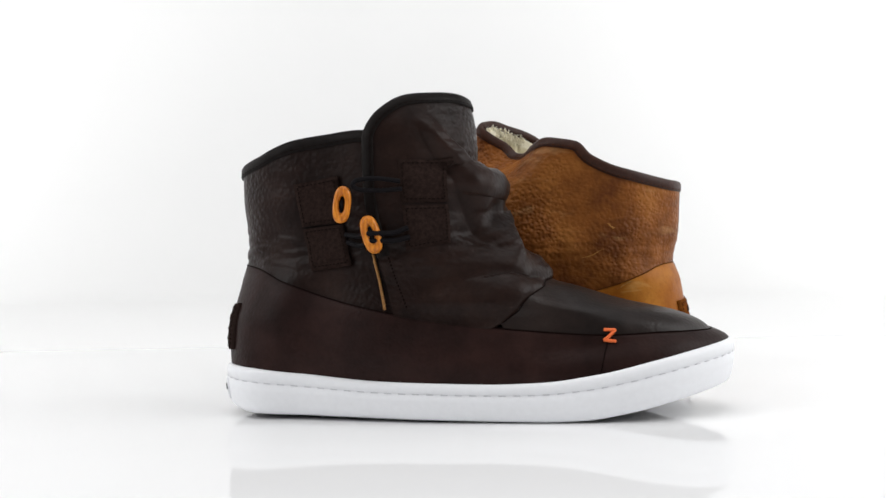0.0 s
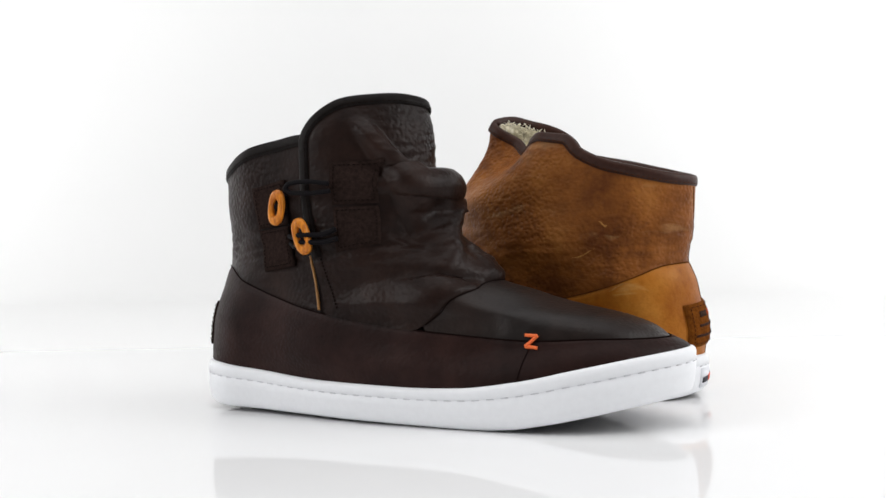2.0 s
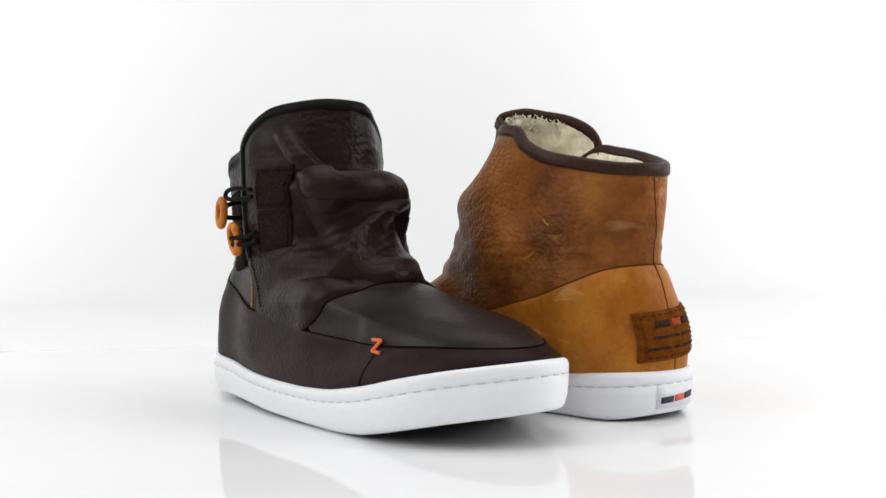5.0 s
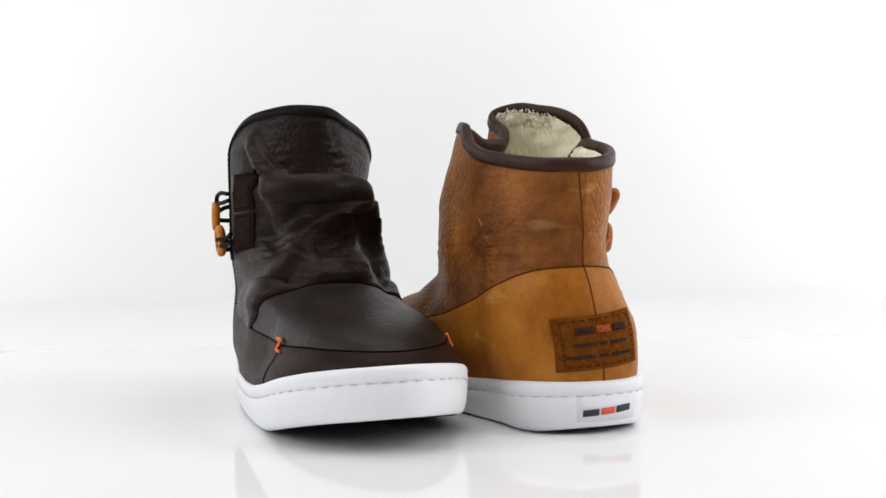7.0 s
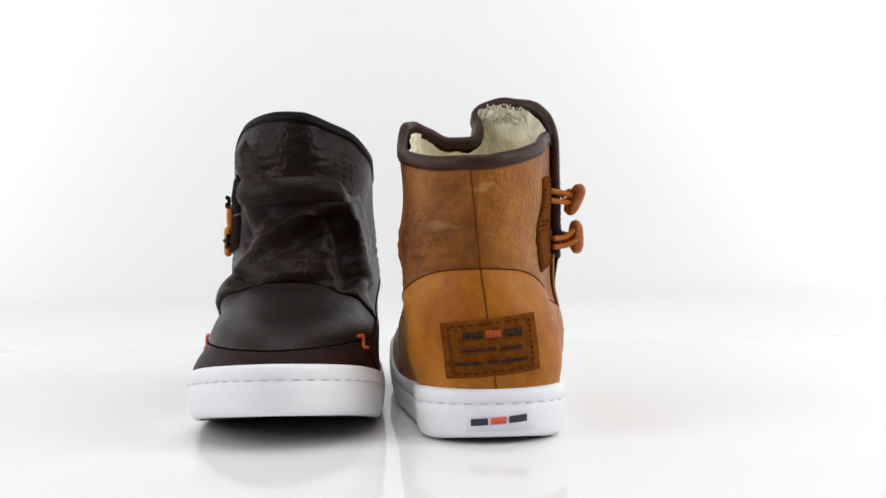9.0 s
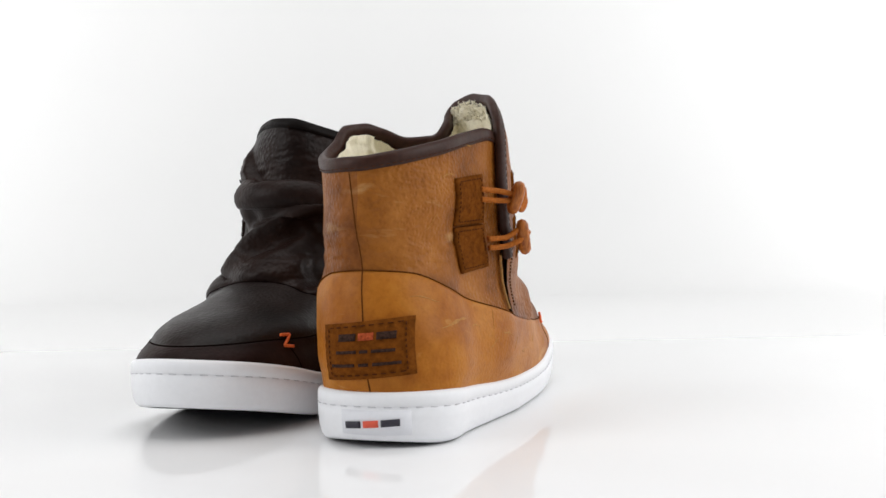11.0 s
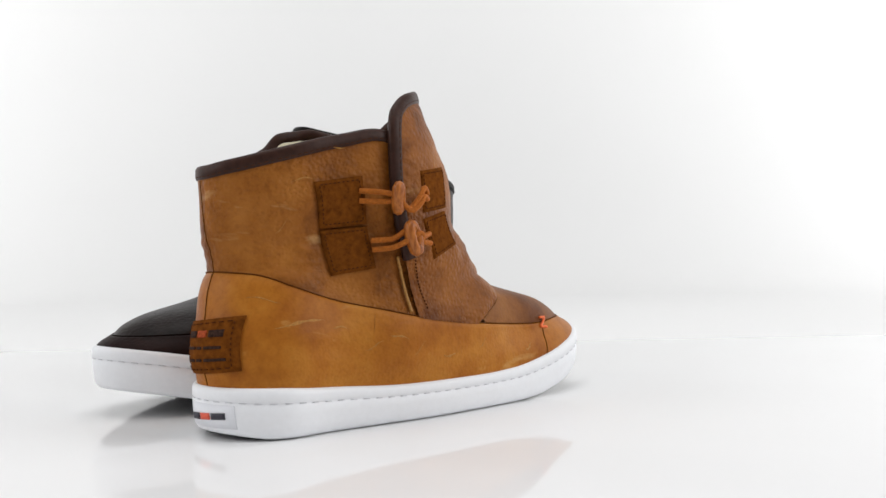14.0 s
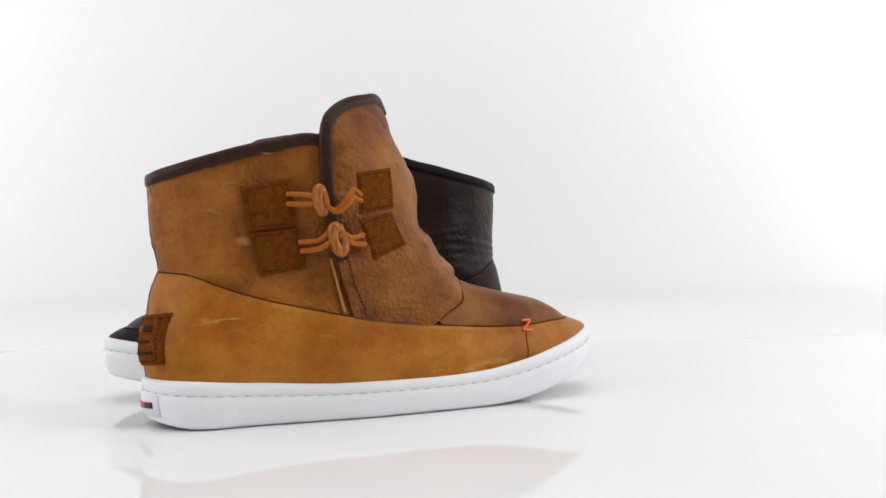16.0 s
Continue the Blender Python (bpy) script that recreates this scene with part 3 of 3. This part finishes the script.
            FF.append((r, r2, n * n + r2, n * n + r))
        ob = link(pname, VV, FF, mat or M["suede"], parent, lab)
        # stitches round the border
        sts, m = [], 0.08
        for (p, r) in (((m, m), (1 - m, m)), ((1 - m, m), (1 - m, 1 - m)), ((1 - m, 1 - m), (m, 1 - m)), ((m, 1 - m), (m, m))):
            for i in range(9):
                k = (i + 0.2) / 9 + np.array([0, 0.03, 0.06])
                uu, vv = p[0] + (r[0] - p[0]) * k, p[1] + (r[1] - p[1]) * k
                w = [(a[g] * (1 - uu) + b[g] * uu) * (1 - vv) + (d[g] * (1 - uu) + c[g] * uu) * vv for g in (0, 1)]
                ff = np.array([S.heel_angle(w[0][t], w[1][t]) for t in range(3)]) if heel else S.angle(w[0], w[1])
                sts.append(S.at(ff, w[1], lift + thick + 0.0001)[0])
        tagged(tubes("patch_stitching", sts, 0.00028, M["stitch"], ob, "", 4), kind="stuff")
        return ob
    patch("suede_patch", [(0.0465, 0.1262), (0.0722, 0.1302), (0.0750, 0.1052), (0.0514, 0.1028)], 0.0, root, "square suede patch holding a cord")
    patch("suede_patch", [(0.0516, 0.1018), (0.0752, 0.1042), (0.0800, 0.0822), (0.0570, 0.0787)], 0.0, root, "square suede patch holding a cord")
    for k, corners in enumerate(flap_patches):
        patch("suede_patch", corners, 0.0022, root, "square suede patch on the flap")
    tag = patch("heel_patch", [(0.0250, 0.0560), (-0.0176, 0.0602), (-0.0194, 0.0345), (0.0224, 0.0308)], 0.0006, root, "stitched suede heel patch with worn printing", 0.0018, 14, None, True)

    # worn print on the heel patch and moulded mark on the sole, as plain shapes
    def mark(mname, y0, y1, z0, z1, tilt, off, mat, parent, sole_mark=False):
        n = 7
        U, Vv = np.meshgrid(np.linspace(0, 1, n), np.linspace(0, 1, 3))
        y = y0 + (y1 - y0) * U
        zz = z0 + (z1 - z0) * Vv - tilt * y
        if sole_mark:
            order = np.argsort(np.concatenate([rim[:36], rim[-36:]])[:, 1])
            near = np.concatenate([rim[:36], rim[-36:]])[order]
            xx = np.interp(y, near[:, 1], near[:, 0])
            d = np.interp(zz, [0.004, 0.008, 0.014, 0.02], [0.0030, 0.0016, 0.0008, 0.0006])
            pts = np.stack([xx + d - off, y, zz], -1)
        else:
            F = np.array([[S.heel_angle(a, b) for a, b in zip(r1, r2)] for r1, r2 in zip(y, zz)])
            pts = S.at(F, zz, off)[0]
        back = pts + np.array([0.0007, 0, 0])
        VV = np.vstack([pts.reshape(-1, 3), back.reshape(-1, 3)])
        m = 3 * n
        FF = grid_faces(3, n) + grid_faces(3, n, m)
        ring = list(range(n)) + [2 * n - 1] + list(range(3 * n - 1, 2 * n - 1, -1)) + [n]
        FF += [(r, ring[(i + 1) % len(ring)], m + ring[(i + 1) % len(ring)], m + r) for i, r in enumerate(ring)]
        return link(mname, VV, FF, mat, parent)
    o = 0.0028
    for y0, y1, mat in ((0.0150, 0.0065, INK_WORN), (0.0052, -0.0016, RED_WORN), (-0.0030, -0.0110, INK_WORN)):
        mark("print_block", y0, y1, 0.0495, 0.0528, 0.07, o, mat, tag)
    for zz, w in ((0.0440, 0.0140), (0.0385, 0.0165)):
        for a, b in ((1.0, 0.28), (0.16, -0.10), (-0.22, -0.92)):
            mark("print_bar", 0.002 + a * w, 0.002 + b * w, zz, zz + 0.0013, 0.07, o, INK_WORN, tag)
    plate = mark("heel_label", 0.0150, -0.0180, 0.0065, 0.0180, 0.0, 0.0006, LABEL_WHITE, sole, True)
    for y0, y1, z0, z1, mat in ((0.0128, 0.0050, 0.0101, 0.0133, INK), (0.0036, -0.0036, 0.0101, 0.0133, INK_RED), (-0.0050, -0.0134, 0.0101, 0.0133, INK)):
        mark("label_block", y0, y1, z0, z1, 0.07, 0.0011, mat, plate, True)

    # pale scratches where the waxed finish is rubbed through
    for side, x0, z0, x1, z1, wide in scuffs:
        q = np.linspace(0, 1, 12)
        half = wide * np.sin(PI * np.clip(q * 0.96 + 0.02, 0, 1)) * (0.7 + 0.3 * np.sin(17 * q + 50 * x0))
        xs, zs = x0 + (x1 - x0) * q, z0 + (z1 - z0) * q + 0.0008 * np.sin(5 * q + 90 * z0)
        lines = []
        for k, o in ((-1, 0.0), (0, 0.00025), (1, 0.0)):
            zz = zs + k * half
            under = np.where(zz < SEAM((1 - np.cos(S.angle(xs, zz))) / 2), 0.0009, 0.0)
            lines.append(S.at(side * S.angle(xs, zz), zz, under + 0.00005 + o)[0])
        sheet("scuff", np.stack(lines), SCUFF, root, "pale rubbed scratch in the leather")

    # toggles and cords
    for (x, y, zc), (rx, ry, rz), (half, wide, thick) in toggle_sets:
        n, kk = 40, 10
        a = np.arange(n) / n * TAU
        R = pose(x, y, zc, rx, ry, rz)
        VV = []
        for t in a:
            cx, cz = wide * math.cos(t), half * math.copysign(abs(math.sin(t)) ** 0.8, math.sin(t))
            dirv = Vector((math.cos(t) / wide, 0, math.sin(t) / half)).normalized()
            for k in range(kk):
                b = TAU * k / kk
                fat = 1 + 0.7 * abs(math.sin(t)) ** 3
                VV.append(R @ (Vector((cx, 0, cz)) + dirv * (0.7 * thick * fat * math.cos(b)) + Vector((0, thick * math.sin(b), 0))))
        FF = []
        for i in range(n):
            for k in range(kk):
                FF.append((i * kk + k, i * kk + (k + 1) % kk, ((i + 1) % n) * kk + (k + 1) % kk, ((i + 1) % n) * kk + k))
        link("toggle", VV, FF, M["toggle"], root, "polished wooden toggle with a slot")
    for pts, rad in cord_paths:
        pts = np.array(pts)
        u = np.concatenate([[0], np.cumsum(np.linalg.norm(np.diff(pts, axis=0), axis=1))])
        q = np.linspace(0, u[-1], 8 * len(pts))
        smooth = np.stack([pchip(u, pts[:, k])(q) for k in range(3)], -1)
        tube("cord", smooth, rad, M["cord"], root, "round leather cord", 8)
    return root


# ---------------------------------------------------------------- the studio
def box(name, x0, x1, y0, y1, z0, z1, mat, label, bevel=0.0):
    bm = bmesh.new()
    bmesh.ops.create_cube(bm, size=1)
    for v in bm.verts:
        v.co = Vector(((x0 + x1) / 2 + v.co.x * (x1 - x0), (y0 + y1) / 2 + v.co.y * (y1 - y0), (z0 + z1) / 2 + v.co.z * (z1 - z0)))
    if bevel:
        bmesh.ops.bevel(bm, geom=bm.edges[:], offset=bevel, segments=3, affect="EDGES")
    me = bpy.data.meshes.new(name)
    bm.to_mesh(me)
    bm.free()
    me.materials.append(mat)
    return tagged(new(name, me), label, kind="structure")


box("table_top", -2.2, 2.2, -1.3, 0.32, -0.02, 0.0, TABLE, "glossy white acrylic display table")
# seamless paper: a floor that curves up into the back wall
pro = [(0.28, -0.0006), (1.3, -0.0006)] + [(1.3 + 0.9 * math.sin(a), 0.8994 - 0.9 * math.cos(a)) for a in np.linspace(0.08, PI / 2, 16)] + [(2.2, 3.0)]
bv = [(x, y, z) for (y, z) in pro for x in (-4.0, 4.0)]
bf = [(2 * i, 2 * i + 1, 2 * i + 3, 2 * i + 2) for i in range(len(pro) - 1)]
tagged(link("backdrop", bv, bf, PAPER), "seamless white paper sweep behind the table", kind="structure")

# ---------------------------------------------------------------- the boots
FRONT_DARK = pchip([0.018, 0.036, 0.0407, 0.0458, 0.051, 0.0566, 0.063, 0.0701, 0.0745, 0.079, 0.0914, 0.1013, 0.112, 0.1205, 0.126, 0.130, 0.1345, 0.1537, 0.1749, 0.19],
                   [0.2849, 0.2854, 0.2832, 0.2773, 0.2711, 0.2571, 0.2273, 0.2033, 0.1877, 0.1860, 0.1717, 0.1600, 0.1537, 0.1533, 0.1556, 0.1511, 0.1462, 0.1454, 0.1412, 0.1340])
FRONT_TAN = pchip([0.018, 0.036, 0.0407, 0.0472, 0.0532, 0.0595, 0.0660, 0.0725, 0.0762, 0.0800, 0.090, 0.0985, 0.1068, 0.1207, 0.133, 0.1415, 0.1584, 0.175, 0.19],
                  [0.2827, 0.2826, 0.2781, 0.2698, 0.2605, 0.2458, 0.2153, 0.1911, 0.1833, 0.1832, 0.1737, 0.1675, 0.1626, 0.1596, 0.1593, 0.1553, 0.1459, 0.1415, 0.1361])
FORM_DARK, FORM_TAN = (BACK_DARK, OUTER_DARK, INNER_DARK), (BACK_TAN, OUTER_TAN, INNER_TAN)
dark_boot = boot("ankle_boot", "dark espresso leather ankle boot on white rubber sole", DARK, FRONT_DARK, RIM_DARK, FORM_DARK,
                 [(0.030, 0.1290, 0.048, 0.1260, -0.0040, 0.0080), (-0.0402, 0.0618, -0.0275, 0.0802, 0.0042, 0.0050), (-0.0275, 0.0802, -0.0154, 0.0948, 0.0054, 0.0046), (-0.0154, 0.0948, 0.0089, 0.1112, 0.0052, 0.0046),
                  (0.0089, 0.1112, 0.0211, 0.1190, 0.0040, 0.0050), (0.0230, 0.1231, 0.0277, 0.1095, 0.0042, 0.0044), (0.0277, 0.1095, 0.0332, 0.0943, 0.0054, 0.0042), (0.0332, 0.0943, 0.0407, 0.0710, 0.0055, 0.0042),
                  (-0.0062, 0.0930, 0.0125, 0.1022, -0.0038, 0.0046), (0.0180, 0.1095, 0.0244, 0.0943, -0.0042, 0.0046), (0.0244, 0.0943, 0.0310, 0.0734, -0.0042, 0.0046), (-0.0392, 0.0917, -0.0305, 0.0971, -0.0030, 0.0055),
                  (-0.0305, 0.0971, -0.0140, 0.1125, -0.0040, 0.0055), (-0.0051, 0.0868, 0.0200, 0.0842, 0.0016, 0.0030)],
                 0.005, 0.0086, 3,
                 [((0.0775, -0.0530, 0.1138), (0, 6, 0), (0.0070, 0.0031, 0.0024)), ((0.0928, -0.0520, 0.0982), (0, -16, 10), (0.0072, 0.0031, 0.0026))],
                 [([(0.1075, -0.0490, 0.1262), (0.095, -0.0515, 0.1275), (0.0850, -0.0525, 0.1265), (0.0830, -0.0530, 0.1240), (0.087, -0.0525, 0.1215), (0.096, -0.0515, 0.1212), (0.1085, -0.0490, 0.1222)], 0.0013),
                  ([(0.072, -0.0370, 0.1205), (0.0765, -0.0440, 0.1200), (0.0775, -0.0530, 0.1145), (0.0775, -0.0505, 0.1112), (0.0760, -0.0430, 0.1110), (0.073, -0.0380, 0.1110)], 0.0014),
                  ([(0.077, -0.0395, 0.0985), (0.086, -0.0485, 0.0975), (0.0930, -0.0540, 0.0988), (0.103, -0.0505, 0.0990), (0.1115, -0.0480, 0.1020)], 0.0014),
                  ([(0.078, -0.0395, 0.0945), (0.087, -0.0485, 0.0925), (0.0930, -0.0530, 0.0950), (0.103, -0.0505, 0.0950), (0.1125, -0.0480, 0.0970)], 0.0014)],
                 "dark pile lining inside the shaft",
                 [[(0.1046, 0.1380), (0.1290, 0.1383), (0.1305, 0.1160), (0.1072, 0.1150)], [(0.1074, 0.1138), (0.1302, 0.1146), (0.1330, 0.0940), (0.1102, 0.0896)]])
tan_boot = boot("ankle_boot", "tan and chestnut leather ankle boot with cream fleece lining", TAN, FRONT_TAN, RIM_TAN, FORM_TAN,
                [(-0.030, 0.107, 0.030, 0.107, -0.0012, 0.005), (-0.034, 0.092, 0.000, 0.100, 0.0014, 0.006), (0.000, 0.094, 0.034, 0.104, 0.0014, 0.006), (-0.02, 0.122, 0.03, 0.125, 0.0012, 0.006)],
                0.029, 0.0, 11,
                [((0.0832, -0.0520, 0.1180), (10, -28, 30), (0.0058, 0.0026, 0.0031)), ((0.0918, -0.0540, 0.0975), (-6, -14, 10), (0.0058, 0.0026, 0.0034))],
                [([(0.070, -0.0365, 0.1222), (0.077, -0.0435, 0.1215), (0.0825, -0.0505, 0.1195), (0.0905, -0.0520, 0.1130), (0.098, -0.0535, 0.1200), (0.1015, -0.0525, 0.1240), (0.1070, -0.0490, 0.1215)], 0.0015),
                 ([(0.070, -0.0365, 0.1170), (0.077, -0.0435, 0.1165), (0.0840, -0.0505, 0.1165), (0.0915, -0.0530, 0.1120), (0.0975, -0.0540, 0.1160), (0.1010, -0.0530, 0.1195), (0.1070, -0.0490, 0.1185)], 0.0015),
                 ([(0.0755, -0.0385, 0.0965), (0.083, -0.0455, 0.0970), (0.0905, -0.0540, 0.1030), (0.0960, -0.0545, 0.0985), (0.1010, -0.0520, 0.0955), (0.1090, -0.0490, 0.0950)], 0.0015),
                 ([(0.0765, -0.0385, 0.0918), (0.083, -0.0455, 0.0925), (0.0880, -0.0540, 0.0965), (0.0945, -0.0560, 0.1000), (0.1000, -0.0530, 0.0985), (0.1080, -0.0490, 0.1000)], 0.0015)],
                "cream fleece pile lining inside the shaft",
                [[(0.1062, 0.1338), (0.1276, 0.1369), (0.1290, 0.1150), (0.1075, 0.1114)], [(0.1072, 0.1080), (0.1278, 0.1130), (0.1362, 0.0941), (0.1155, 0.0865)]], 700,
                [(1, 0.0750, 0.0500, 0.0775, 0.0590, 0.0005), (1, 0.0830, 0.0480, 0.0950, 0.0440, 0.0007), (1, 0.0980, 0.0360, 0.1060, 0.0420, 0.0005), (1, 0.1200, 0.0340, 0.1300, 0.0330, 0.0008),
                 (1, 0.1500, 0.0360, 0.1560, 0.0400, 0.0006), (1, 0.0350, 0.1265, 0.0470, 0.1282, 0.0005), (1, 0.0300, 0.1000, 0.0350, 0.1075, 0.0005), (1, 0.0150, 0.0690, 0.0280, 0.0665, 0.0005),
                 (1, 0.022, 0.0545, 0.049, 0.0570, 0.0010), (1, 0.052, 0.0530, 0.062, 0.0515, 0.0006), (1, 0.070, 0.0405, 0.080, 0.0440, 0.0005), (1, 0.190, 0.0300, 0.199, 0.0335, 0.0008),
                 (1, 0.052, 0.1425, 0.064, 0.1450, 0.0006), (-1, 0.052, 0.1045, 0.057, 0.1062, 0.0010), (-1, 0.040, 0.0700, 0.052, 0.0660, 0.0006),
                 (-1, 0.060, 0.0900, 0.074, 0.0850, 0.0005), (-1, 0.030, 0.0450, 0.036, 0.0490, 0.0007), (-1, 0.035, 0.0330, 0.040, 0.0370, 0.0012)])

# the pair turns on the table about an upright axis
TURN = 9.266
DARK_STAND = (-0.1111, -0.0599, -6.85, 0.9)  # its heel stands a little off the table
TAN_STAND = (0.1827, 0.0155, 173.84, 0.0)


def motions():
    for thing, (x, y, a, rock) in ((dark_boot, DARK_STAND), (tan_boot, TAN_STAND)):
        rows = []
        for i in range(33):
            t = i * 0.5
            rows.append((t, pose(0, 0, 0, 0, 0, -TURN * t) @ pose(x, y, 0, 0, 0, a) @ pose(0.185, 0, 0, 0, rock, 0) @ pose(-0.185, 0, 0)))
        walk(thing, rows)


motions()
